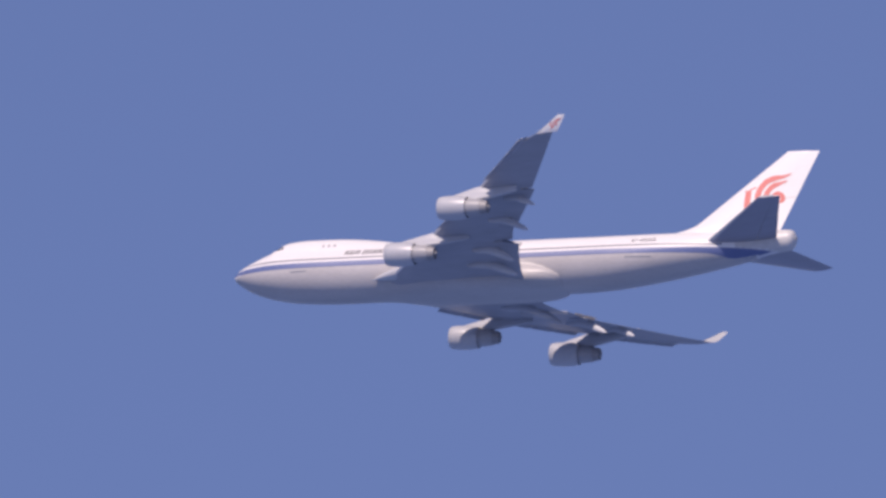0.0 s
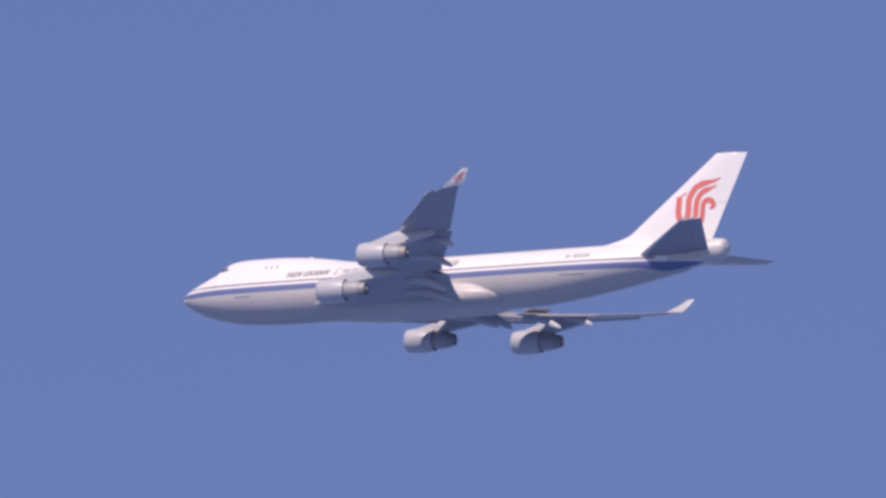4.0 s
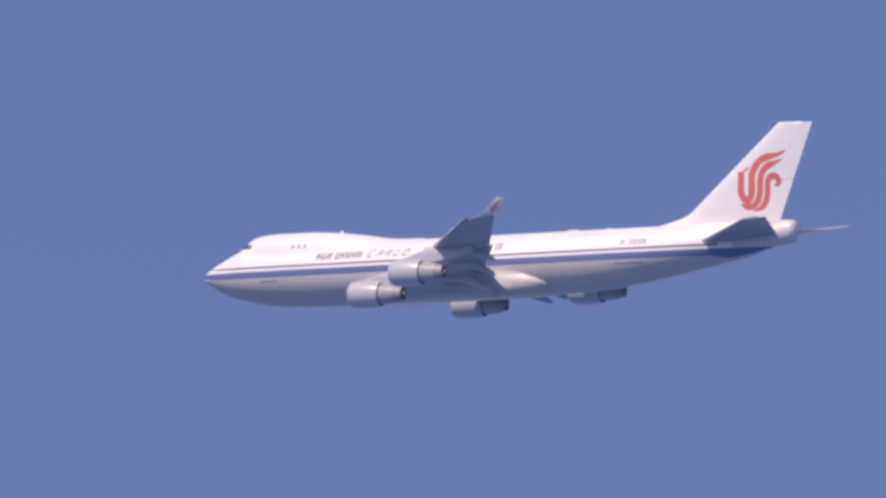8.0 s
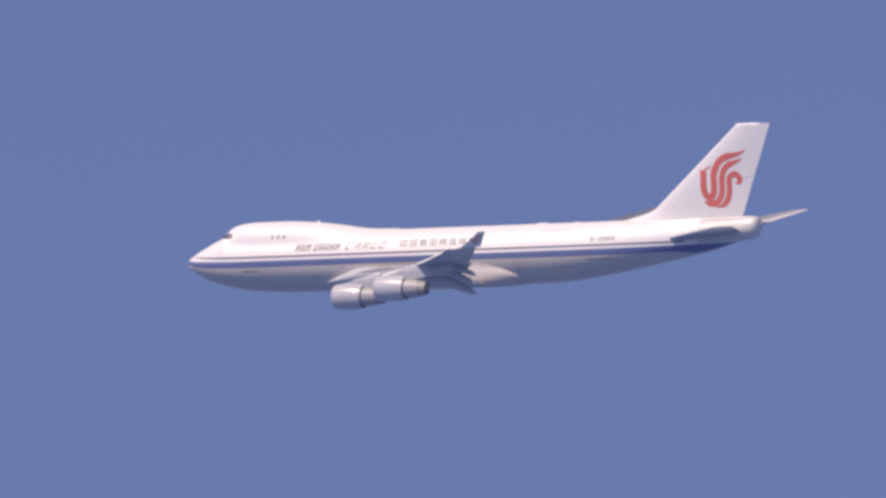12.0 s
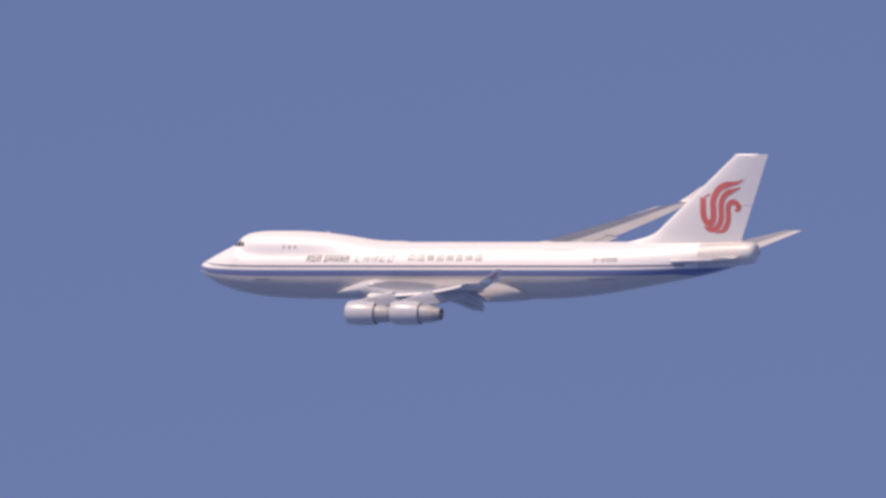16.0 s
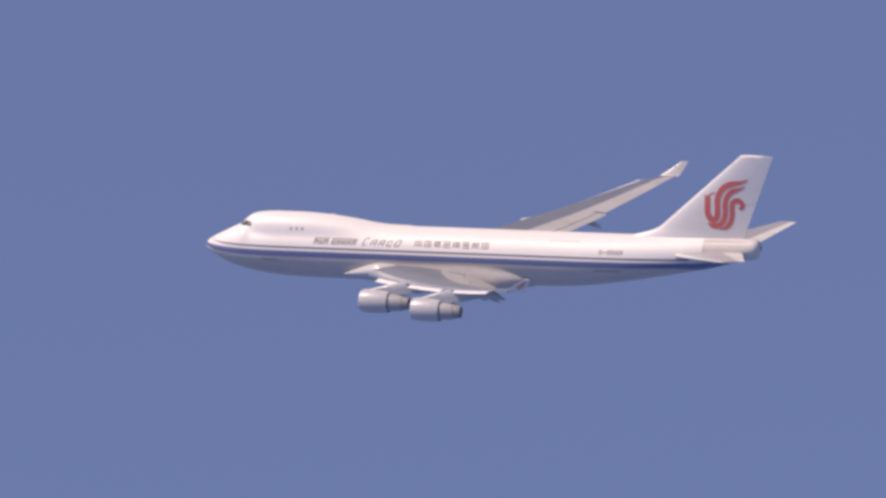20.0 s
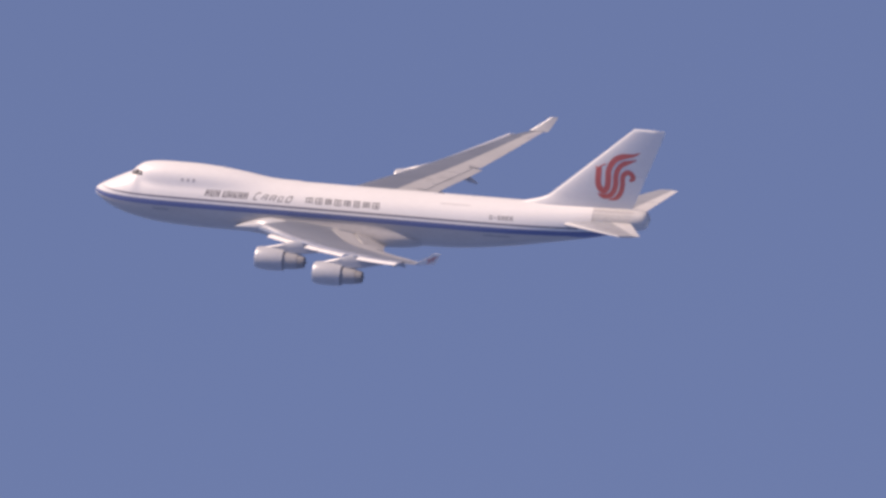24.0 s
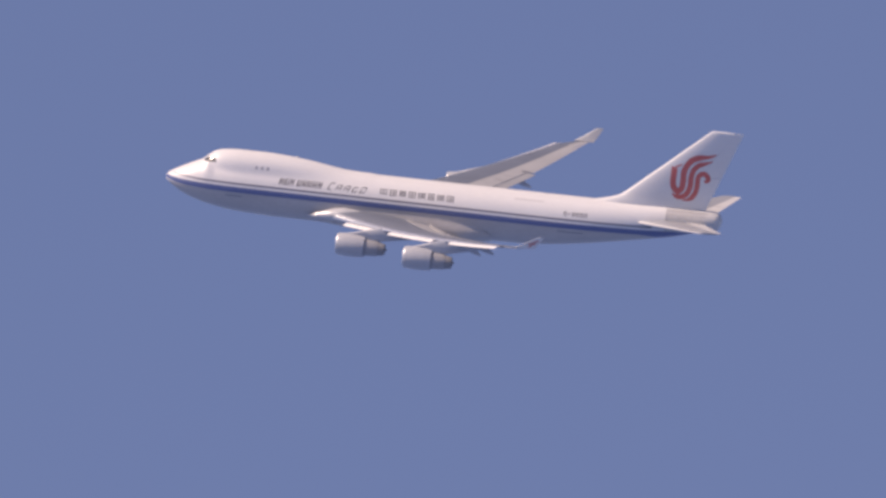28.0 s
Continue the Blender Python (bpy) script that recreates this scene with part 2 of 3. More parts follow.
LOBE = pchip([4.6, 5.5, 7, 10, 26], [1.25, 1.6, 2.05, 2.3, 2.3])


RINGS = {}


def section(s, n=72):
    """(y, z) round the body at s, from the top over port to the bottom and back."""
    if (s, n) in RINGS:
        return RINGS[s, n]
    zc, w, top, low = AXIS(s), max(WIDE(s), .001), TOP(s), LOW(s)
    ring = RINGS[s, n] = []
    mix = min(max((s - 4.7) / 1.6, 0), 1) if s < 25 else min(max(26 - s, 0), 1)
    up = top + (min(top, zc + w) - top) * mix * mix * (3 - 2 * mix)
    rl = LOBE(s)
    for i in range(n):
        th = 2 * math.pi * i / n
        sy, cz = math.sin(th), math.cos(th)
        h = (up - zc) if cz >= 0 else (zc - low)
        r = 1 / math.sqrt((sy / w) ** 2 + (cz / max(h, .001)) ** 2)
        if 4.6 < s < 26 and cz > -.2:
            d = top - rl - zc
            q = rl * rl - d * d * sy * sy
            if q > 0:
                r2 = d * cz + math.sqrt(q)
                k = .4
                hmix = min(max(.5 + .5 * (r2 - r) / k, 0), 1)
                r = r * (1 - hmix) + r2 * hmix + k * hmix * (1 - hmix)
        ring.append((r * sy, zc + r * cz))
    return ring


def side(s, z, out=0.0):
    """Half the body's width at height z."""
    ring = section(s, 432)[:217]
    ys, zs = [p[0] for p in ring], [p[1] for p in ring]
    return float(np.interp(-z, [-q for q in zs], ys)) + out


def decal(quads, port=1, out=0.012, name_step=0.6):
    """Painted marks that follow the body's side: each quad holds four (s, z) corners, in order."""
    bm = bmesh.new()
    for q in quads:
        (a, b, c, d) = [Vector((x[0], x[1], 0)) for x in q]
        nu = max(1, int((b - a).length / name_step))
        nv = max(1, int((d - a).length / .25))
        grid = []
        for j in range(nv + 1):
            row = []
            for i in range(nu + 1):
                p = a.lerp(b, i / nu).lerp(d.lerp(c, i / nu), j / nv)
                p.y = min(p.y, TOP(p.x) - .004)
                row.append(bm.verts.new(P(p.x, port * side(p.x, p.y, out), p.y)))
            grid.append(row)
        for j in range(nv):
            for i in range(nu):
                bm.faces.new((grid[j][i], grid[j][i + 1], grid[j + 1][i + 1], grid[j + 1][i]))
    return bm


def band(s0, s1, z0, z1, port, out=0.016, steps=150, droop=0.0):
    """A stripe along the side between two heights, cut off where the body ends."""
    bm = bmesh.new()
    last = None
    for i in range(steps + 1):
        u = i / steps
        s = s0 + (s1 - s0) * u ** 1.5
        top, low = TOP(s), LOW(s)
        lift = math.exp(-s / 1.6)
        sink = min(max((s - 58.5) / 6, 0), 1)
        sink *= sink * (3 - 2 * sink) * droop
        za, zb = min(max(z0 + .42 * lift - sink, low + .02), top), min(max(z1 + .1 * lift, low + .02), top)
        row = []
        for j in range(7):
            z = za + (zb - za) * j / 6
            row.append(bm.verts.new(P(s - (.012 if s < .1 else 0), port * side(s, z, out), z)))
        if last:
            for j in range(6):
                bm.faces.new((last[j], last[j + 1], row[j + 1], row[j]))
        last = row
    bmesh.ops.remove_doubles(bm, verts=bm.verts, dist=1e-4)
    return bm


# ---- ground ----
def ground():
    # out of view; added to throw bluish light up at the aircraft
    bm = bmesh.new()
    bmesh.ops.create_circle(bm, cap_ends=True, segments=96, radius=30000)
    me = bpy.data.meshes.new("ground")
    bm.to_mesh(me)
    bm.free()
    me.materials.append(haze_fill_material())
    tagged(new("ground", me), "flat unseen plain to the horizon, blue to stand in for haze light", "ground", kind="structure")


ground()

# ---- the aircraft ----
airliner = new("cargo_airliner")
tagged(airliner, "white four-engined cargo jumbo jet with blue side stripes, flaps out, flying", "airliner")


def fuselage():
    ss = [0, .04, .12, .22, .35, .5, .7, .95, 1.25, 1.6, 2, 2.5, 3, 3.5, 4, 4.4, 4.65, 4.8, 5.0, 5.2, 5.45, 5.7, 6, 6.4, 6.9, 7.5, 8.2, 9, 10]
    ss += [11 + .75 * i for i in range(22)] + [28 + 2 * i for i in range(10)] + [47 + .75 * i for i in range(26)]
    ss += [66.3, 66.7, 67.1, 67.5, 67.9, 68.2, 68.4, 68.55, 68.66, 68.75]
    rings = [[P(s, y, z) for y, z in section(s)] for s in ss]
    bm = loft(rings)
    bmesh.ops.recalc_face_normals(bm, faces=bm.faces)
    for f in bm.faces:
        c = f.calc_center_median()
        s = MID - c.x
        f.material_index = 1 if c.z < 0 and s > .3 else 2 if s > 62.2 and c.z > .6 else 0
    # the paint's edge lies under the blue stripe
    return part("fuselage", bm, [WHITE, BELLY, BARE], airliner, "white upper body over a light grey belly, worn tail end")


body = fuselage()
for port in (1, -1):
    part("blue_stripe", band(.02, 66.3, -.12, .54, port, droop=.8), BLUE, body, "broad blue stripe")
    part("thin_stripe", band(.5, 60.5, .86, 1.05, port, .011), NAVY, body, "thin dark blue line")


def wing_fairing():
    """The smooth swelling of the belly where the wing passes under it, and the gloves ahead of the wing roots."""
    rings = []
    for i in range(56):
        s = 18.6 + 22.6 * math.sin(.5 * math.pi * i / 55) ** 1.1
        grow = min(1, (s - 18.6) / 7)
        grow *= grow * (3 - 2 * grow)
        ring = []
        for k in range(61):
            side_y = 1 if k <= 30 else -1
            w = min(k, 60 - k) / 30
            end = 36.4 + 4.6 * math.sin(.5 * math.pi * min(1, w / .5))
            e = grow * max(0, 1 - (max(0, s - end + 4.6) / 4.6) ** 2) ** .6
            th = math.acos(-.45 / 3.262) * (1 - w) + math.pi * w
            if w < .5:
                fy, fz = 3.235 + .38 * math.sin(math.pi * w) ** 1.4, -.45 - 1.7 * w / .5
            else:
                a = math.pi * (w - .5)
                fy, fz = 3.615 * max(0, math.cos(a)) ** .55, -2.15 - 1.25 * math.sin(a) ** .85
            ring.append(P(s, side_y * (3.262 * math.sin(th) * (1 - e) + fy * e), 3.262 * math.cos(th) * (1 - e) + fz * e))
        rings.append(ring)
    part("wing_fairing", loft(rings, closed=False), BELLY, body, "light grey wing root fairing")
    for sgn in (1, -1):
        rings = []
        for i in range(37):
            u = i / 36
            s = 18.0 + 9.5 * u
            k = min(1, u / .44)
            r = .05 + .22 * min(1, u / .12) + .72 * k * k * (3 - 2 * k)
            r *= 1 - .6 * max(0, (u - .5) / .5)
            y, z = 2.95 + .95 * u, -2.05 + .80 * min(1, u / .5) ** .9
            rings.append([P(s, sgn * (y + r * 1.1 * math.sin(2 * math.pi * q / 28)), z + r * .78 * math.cos(2 * math.pi * q / 28)) for q in range(28)])
        part("wing_glove", loft(rings), GLOVE, body, "pale rounded wing root glove")


wing_fairing()


# the red emblem: curving bands, (s, z) on the fin and a width
BANDS = (
    ([(62.53, 8.41), (62.48, 7.34), (62.48, 6.36), (62.74, 5.71), (63.21, 5.47), (63.59, 5.92), (63.70, 6.89), (63.70, 7.87), (64.01, 8.73), (64.61, 9.48), (65.55, 9.89), (66.64, 10.07), (67.51, 10.45)], .72),
    ([(62.45, 5.12), (63.04, 4.81), (63.80, 4.84), (64.34, 5.40), (64.60, 6.26), (64.64, 7.43), (64.90, 8.30), (65.45, 8.90), (66.20, 9.20), (67.10, 9.56)], .64),
    ([(63.80, 4.36), (64.70, 4.62), (65.24, 5.35), (65.44, 6.22), (65.46, 7.20), (65.66, 7.70), (66.09, 7.92), (66.54, 7.70), (66.72, 7.25), (66.49, 6.93), (66.22, 7.03)], .60),
    ([(62.60, 8.45), (63.03, 8.64), (63.42, 8.86)], .17),
    ([(62.10, 8.43), (62.50, 8.20)], .2),
)


def ribbon_rim(pts, width):
    """Points along a smooth band, each with the half width to its side; the ends taper."""
    path = [Vector((p[0], p[1], 0)) for p in pts]
    fine = []
    for i in range(len(path) - 1):
        p0, p1, p2, p3 = path[max(i - 1, 0)], path[i], path[i + 1], path[min(i + 2, len(path) - 1)]
        for k in range(6):
            t = k / 6
            fine.append(.5 * (2 * p1 + (p2 - p0) * t + (2 * p0 - 5 * p1 + 4 * p2 - p3) * t * t + (3 * p1 - p0 - 3 * p2 + p3) * t**3))
    fine.append(path[-1])
    out = []
    for i, p in enumerate(fine):
        d = (fine[min(i + 1, len(fine) - 1)] - fine[max(i - 1, 0)]).normalized()
        u = i / (len(fine) - 1)
        w = width * .5 * min(1, u / (.05 if pts[0][1] > 6 else .14) + (.6 if pts[0][1] > 6 else .1)) * min(1, (1 - u) / .2 + .12)
        out.append((p, Vector((-d.y, d.x, 0)) * w))
    return out


# ---- wings ----
def wing_z(y):
    return -1.85 + .10 * (y - 3) + .0031 * (y - 3) ** 2


LEAD = pchip([0, 3.2, 12, 21, 28.8, 29.5, 30.2, 30.4], [17.6, 20.5, 28.4, 36.95, 44.3, 44.95, 46.75, 47.3])
TRAIL = pchip([0, 3.2, 11.5, 20, 30.4], [36.1, 36.2, 38.1, 43.0, 48.8])
THICK = pchip([0, 3.2, 12, 30.4], [.135, .13, .09, .08])


def foil(u):
    """Half thickness of the wing's section at the share u of its chord, for a thickness of 1."""
    u = min(max(u, 0), 1)
    return 5 * (.2969 * math.sqrt(u) - .126 * u - .3516 * u * u + .2843 * u**3 - .1036 * u**4) + .012 * u


def camber(u):
    return .06 * (u - u * u) * (1 + u)


def wing_point(y, u, up, sgn):
    """A point on the skin of a wing at span y and chord share u; up is 1 on top, -1 below."""
    a, b = LEAD(y), TRAIL(y)
    c = b - a
    z = wing_z(y) + c * (camber(u) * .5 + up * foil(u) * THICK(y)) - (u - .3) * c * (.045 - .0032 * y)
    return P(a + u * c, sgn * y, z)


def wing_ring(y, u0, u1, sgn, n=14):
    us = [u0 + (u1 - u0) * (.5 - .5 * math.cos(math.pi * i / n)) if u0 == 0 else u0 + (u1 - u0) * i / n for i in range(n + 1)]
    if u0 == 0:
        us = [u1 * (i / n) ** 1.7 for i in range(n + 1)]
    ring = [wing_point(y, u, 1, sgn) for u in us]
    ring += [wing_point(y, u, -1, sgn) for u in reversed(us)]
    if u0 == 0:
        ring.pop()
    return ring


def span_piece(y0, y1, u0, u1, sgn, n=8, shift=None):
    steps = max(2, int((y1 - y0) / 1.4))
    rings = [wing_ring(y0 + (y1 - y0) * i / steps, u0, u1, sgn, n) for i in range(steps + 1)]
    if shift:
        rings = [[shift(p, y0 + (y1 - y0) * i / steps) for p in r] for i, r in enumerate(rings)]
    return loft(rings)


def shade_lower(bm):
    """Gives the lower skin the second, darker material, its shade put into the colour."""
    bmesh.ops.recalc_face_normals(bm, faces=bm.faces)
    bm.normal_update()
    for f in bm.faces:
        f.material_index = 1 if f.normal.z < -.15 else 0
    return bm


def flap_move(sgn, u0, turn, aft, down):
    """Slides a flap back and turns its tail down."""
    def f(p, y):
        h = wing_point(y, u0, -1, sgn)
        c, s = math.cos(turn), math.sin(turn)
        dx, dz = p.x - h.x, p.z - h.z
        return Vector((h.x + dx * c - dz * s * -1 * -1 - aft, p.y, h.z + dz * c + dx * s - down))
    return f


def leading_edge(sgn):
    """The bare metal skin round the wing's nose."""
    rings = []
    for i in range(25):
        y = 4.2 + 25.2 * i / 24
        us = [(.62 / (TRAIL(y) - LEAD(y))) * (k / 6) ** 1.7 for k in range(7)]
        ring = [wing_point(y, u, 1, sgn) + Vector((.006, 0, .008)) for u in reversed(us)]
        ring += [wing_point(y, .3 * u, -1, sgn) + Vector((.006, 0, -.008)) for u in us[1:]]
        rings.append(ring)
    return loft(rings, closed=False)


ROLL_SPOILERS = []


def roll_spoiler(w, y0, y1, sgn):
    """A thin panel on the wing's top, hinged along its front edge; returns it with its hinge."""
    a, b = wing_point(y0, .60, 1, sgn), wing_point(y1, .60, 1, sgn)
    mid = (a + b) / 2 + Vector((0, 0, .035))
    turn = math.atan2(-(b.x - a.x), b.y - a.y) if sgn > 0 else math.atan2(b.x - a.x, a.y - b.y)
    seat = Matrix.Translation(mid) @ Matrix.Rotation(turn, 4, "Z")
    back = seat.inverted()
    bm = bmesh.new()
    rows = []
    for u in (.60, .64, .70, .75):
        rows.append([])
        for y in (y0, y1):
            p = wing_point(y, u, 1, sgn) + Vector((0, 0, .03))
            rows[-1] += [bm.verts.new(back @ p), bm.verts.new(back @ (p - Vector((0, 0, .05 if u < .74 else .02))))]
    for p, q in zip(rows, rows[1:]):
        bm.faces.new((p[0], p[2], q[2], q[0]))
        bm.faces.new((p[1], q[1], q[3], p[3]))
        bm.faces.new((p[0], q[0], q[1], p[1]))
        bm.faces.new((p[2], p[3], q[3], q[2]))
    for r in (rows[0], rows[-1]):
        bm.faces.new((r[0], r[1], r[3], r[2]))
    ob = part("roll_spoiler", bm, FLAP, w, "hinged grey spoiler panel", at=seat)
    return ob, mid, math.degrees(turn)


def wing(sgn):
    bm = span_piece(1.5, 30.2, 0, .80, sgn, 26)
    bm.normal_update()
    for f in bm.faces:
        c = f.calc_center_median()
        y = abs(c.y)
        u = (MID - c.x - LEAD(y)) / (TRAIL(y) - LEAD(y))
        top = c.z > wing_point(y, min(u, .8), 0, sgn).z
        f.material_index = 2 if not top else 1 if u > .62 and 4 < y < 29.6 else 0
    w = part("wing", bm, [WING, FLAP, UNDER], airliner, "grey swept wing, paler along its rear")
    part("leading_edge", leading_edge(sgn), EDGE, w, "bare metal leading edge")
    for y0, y1, turn, bend, aft, down, name, lab in (
            (3.4, 10.3, 11, 3.0, .85, .12, "inboard_flap", "lowered pale grey flap"),
            (13.3, 20.1, 4, 0, .35, .04, "outboard_flap", "extended pale grey flap")):
        part(name, shade_lower(span_piece(y0, y1, .745, 1.0, sgn, 8, flap_move(sgn, .79, radians(turn), aft, down))), [FLAP, UNDER], w, lab)
        # seal at the flap's inner and outer end
        for ye in (y0 - .04, y1 + .02):
            part("flap_end", span_piece(ye, ye + .05, .80, .995, sgn, 6, flap_move(sgn, .79, radians(turn), aft, down)), WING, w, "grey flap end plate")
        count = 3 if y0 < 5 else 4
        for k in range(count):
            ya, yb = y0 + .05 + (y1 - y0 - .1) * k / count, y0 + .05 + (y1 - y0 - .1) * (k + 1) / count - .04
            part("spoiler_panel", shade_lower(span_piece(ya, yb, .62, .90, sgn, 5, flap_move(sgn, .62, radians(bend), 0, -.03))), [FLAP, UNDER], w, "pale grey spoiler")
    for y0, y1 in ((14.55, 15.75), (15.8, 17.0)):
        rise = roll_spoiler(w, y0, y1, sgn)
        if sgn < 0:
            ROLL_SPOILERS.append(rise)
    part("inboard_aileron", shade_lower(span_piece(10.45, 13.15, .80, 1.0, sgn)), [FLAP, UNDER], w)
    part("outboard_aileron", shade_lower(span_piece(20.3, 28.27, .80, 1.0, sgn)), [FLAP, UNDER], w)
    part("wing_tip_edge", span_piece(28.3, 30.2, .80, 1.0, sgn), UNDER, w)
    for y0, y1 in ((6.5, 8.85), (8.88, 11.2), (13.5, 15.65), (15.68, 17.85), (17.88, 20.0), (22.5, 24.95), (24.98, 27.45), (27.48, 29.45)):
        krueger(w, y0, y1, sgn)
    for y, tail_s, drop, r in ((6.2, 37.35, 2.1, .42), (9.1, 37.75, 2.1, .42), (14.8, 41.2, 1.95, .36), (18.9, 43.2, 1.5, .32)):
        fairing(w, y, tail_s, drop, r, sgn)
    winglet(sgn)


def krueger(w, y0, y1, sgn):
    """A leading edge flap swung out ahead of and below the wing's nose."""
    rings = []
    for f in (0, .04, .25, .5, .75, .96, 1):
        y = y0 + (y1 - y0) * f
        h = wing_point(y, .03, -1, sgn)
        ch = (.92 if y < 12 else .86) * (1 if .01 < f < .99 else .9)
        thick = 1 if .01 < f < .99 else .15
        outer, inner = [], []
        for k in range(9):
            u = k / 8
            x = h.x + .05 + ch * u * .9
            z = h.z + .06 * u - ch * .36 * u + .22 * ch * math.sin(math.pi * u)
            outer.append(Vector((x, h.y, z)))
            inner.append(Vector((x - .03 * thick, h.y, z - thick * (.05 + .05 * math.sin(math.pi * u)))))
        rings.append(outer + inner[::-1])
    part("leading_edge_flap", shade_lower(loft(rings)), [WHITE, UNDER], w, "extended white leading edge flap")


def fairing(w, y, tail_s, drop, r, sgn):
    """A canoe fairing over a flap track, its rear half drooped with the flap."""
    a, c = LEAD(y), TRAIL(y) - LEAD(y)
    s0 = a + .57 * c
    rings = []
    for i in range(19):
        u = i / 18
        s = s0 + u * (tail_s - s0)
        q = max(.04, math.sin(math.pi * min(1, u ** .75)) ** .4)
        h = wing_point(y, min(.80, (s - a) / c), -1, sgn).z
        z = h - .10 * math.sin(math.pi * u) - (drop - .35) * max(0, (u - .35) / .65) ** 1.2
        rings.append([P(s, sgn * y + r * .55 * q * math.sin(2 * math.pi * k / 14), z + r * 1.4 * q * math.cos(2 * math.pi * k / 14)) for k in range(14)])
    part("flap_track_fairing", loft(rings), FAIRING, w, "pale grey canoe-shaped fairing")


def winglet(sgn):
    rings = []
    for u in (0, .1, .22, .4, .6, .8, .95, 1.0):
        y = 30.2 + .95 * u ** .9
        z = wing_z(30.2) + .1 + 1.68 * u * (.8 + .2 * u)
        a = 46.82 + 2.63 * u
        b = 49.22 + 1.05 * u
        c = b - a
        ring = []
        us = [(k / 10) ** 1.6 for k in range(11)]
        for q, sg in [(x, 1) for x in us] + [(x, -1) for x in reversed(us[1:-1])]:
            th = foil(q) * .075 * c * sg
            ring.append(P(a + q * c, sgn * (y + th * (.93 if u > .1 else .4)), z - th * (.37 if u > .1 else .9)))
        rings.append(ring)
    bm = loft(rings)
    bmesh.ops.recalc_face_normals(bm, faces=bm.faces)
    bm.normal_update()
    # inner faces are greyed to dim them where the sun strikes
    for f in bm.faces:
        f.material_index = 1 if f.normal.y * sgn < -.2 else 0
    wl = part("winglet", bm, [WHITE, INNER], airliner, "upturned winglet, white outside and pale grey inside")
    # bare metal along the front
    rings = []
    for k in range(9):
        u = .04 + .94 * k / 8
        y, z = 30.2 + .95 * u ** .9, wing_z(30.2) + .1 + 1.68 * u * (.8 + .2 * u)
        a, c = 46.82 + 2.63 * u, 2.4 - 1.58 * u
        rings.append([P(a + q * c - .012, sgn * (y + (foil(q) * .075 * c + .01) * sg * .93), z - (foil(q) * .075 * c + .01) * sg * .37)
                      for q, sg in ((.075, 1), (.03, 1), (.008, 1), (0, 0), (.008, -1), (.03, -1), (.075, -1))])
    part("leading_edge", loft(rings, closed=False), LIP, wl, "dull metal leading edge")
    # small copy of the curving red emblem on the outer face
    for pts, wd in BANDS:
        bm = bmesh.new()
        last = None
        for p, w in ribbon_rim(pts, wd * .8):
            row = []
            for q in (p + w, p - w):
                u = .42 + (q.y - 7.3) * .125
                s0 = 46.82 + 2.63 * u + (2.4 - 1.58 * u) * .52 + (q.x - 64.6) * .20 - (q.y - 7.3) * .045
                row.append(bm.verts.new(P(s0, sgn * (30.2 + .95 * u ** .9 + .075), wing_z(30.2) + .1 + 1.68 * u * (.8 + .2 * u))))
            if last:
                bm.faces.new((last[0], last[1], row[1], row[0]))
            last = row
        part("red_mark", bm, RED, wl, "small curving red mark")


for sgn in (1, -1):
    wing(sgn)


# ---- engines ----
def engine_meshes():
    out = {}
    def keep(name, bm, mat):
        ob = part(name, bm, mat, None)
        out[name] = ob.data
        bpy.data.objects.remove(ob)
    # x runs forward from the lip's plane
    keep("engine", spin([(-.18, 1.30), (-.45, 1.36), (-1.0, 1.41), (-1.7, 1.42), (-2.3, 1.40), (-2.9, 1.35), (-3.45, 1.26),
                         (-3.45, 1.21), (-2.8, 1.22), (-1.3, 1.2), (-.9, 1.17), (-.18, 1.13)], 40, close=True), COWL)
    keep("intake_lip", spin([(-.2, 1.305), (-.08, 1.275), (-.01, 1.225), (0, 1.19), (-.03, 1.15), (-.1, 1.13), (-.22, 1.128), (-.22, 1.29)], 40, close=True), LIP)
    # near-black ring, the duct's inner shade given as colour
    keep("fan_duct", spin([(-3.0, 1.2), (-3.02, .75)], 36), DARK)
    keep("core_cowl", spin([(-2.9, 1.05), (-3.45, 1.05), (-4.2, 1.02), (-4.9, .94), (-5.15, .89), (-5.16, .82), (-5.0, .8)], 32), CORE)
    keep("exhaust_nozzle", spin([(-4.9, .84), (-5.2, .84), (-5.6, .77), (-5.95, .68), (-5.96, .64), (-5.8, .62), (-5.7, .5), (-5.6, .2)], 32), HOT)
    keep("exhaust_plug", spin([(-5.6, .40), (-5.95, .33), (-6.15, .16), (-6.25, .03)], 24), HOT)
    keep("spinner", spin([(-.55, .02), (-.7, .16), (-.95, .3), (-1.25, .38)], 24), INK)
    bm = bmesh.new()
    for k in range(24):
        a = 2 * math.pi * k / 24
        t = Matrix.Rotation(a, 3, "X")
        q = [t @ Vector(p) for p in ((-1.2, -.06, .34), (-1.32, .06, .34), (-1.38, .19, 1.16), (-1.12, -.16, 1.16))]
        bm.faces.new([bm.verts.new(p) for p in q])
    keep("fan", bm, INK)
    return out


ENG = engine_meshes()


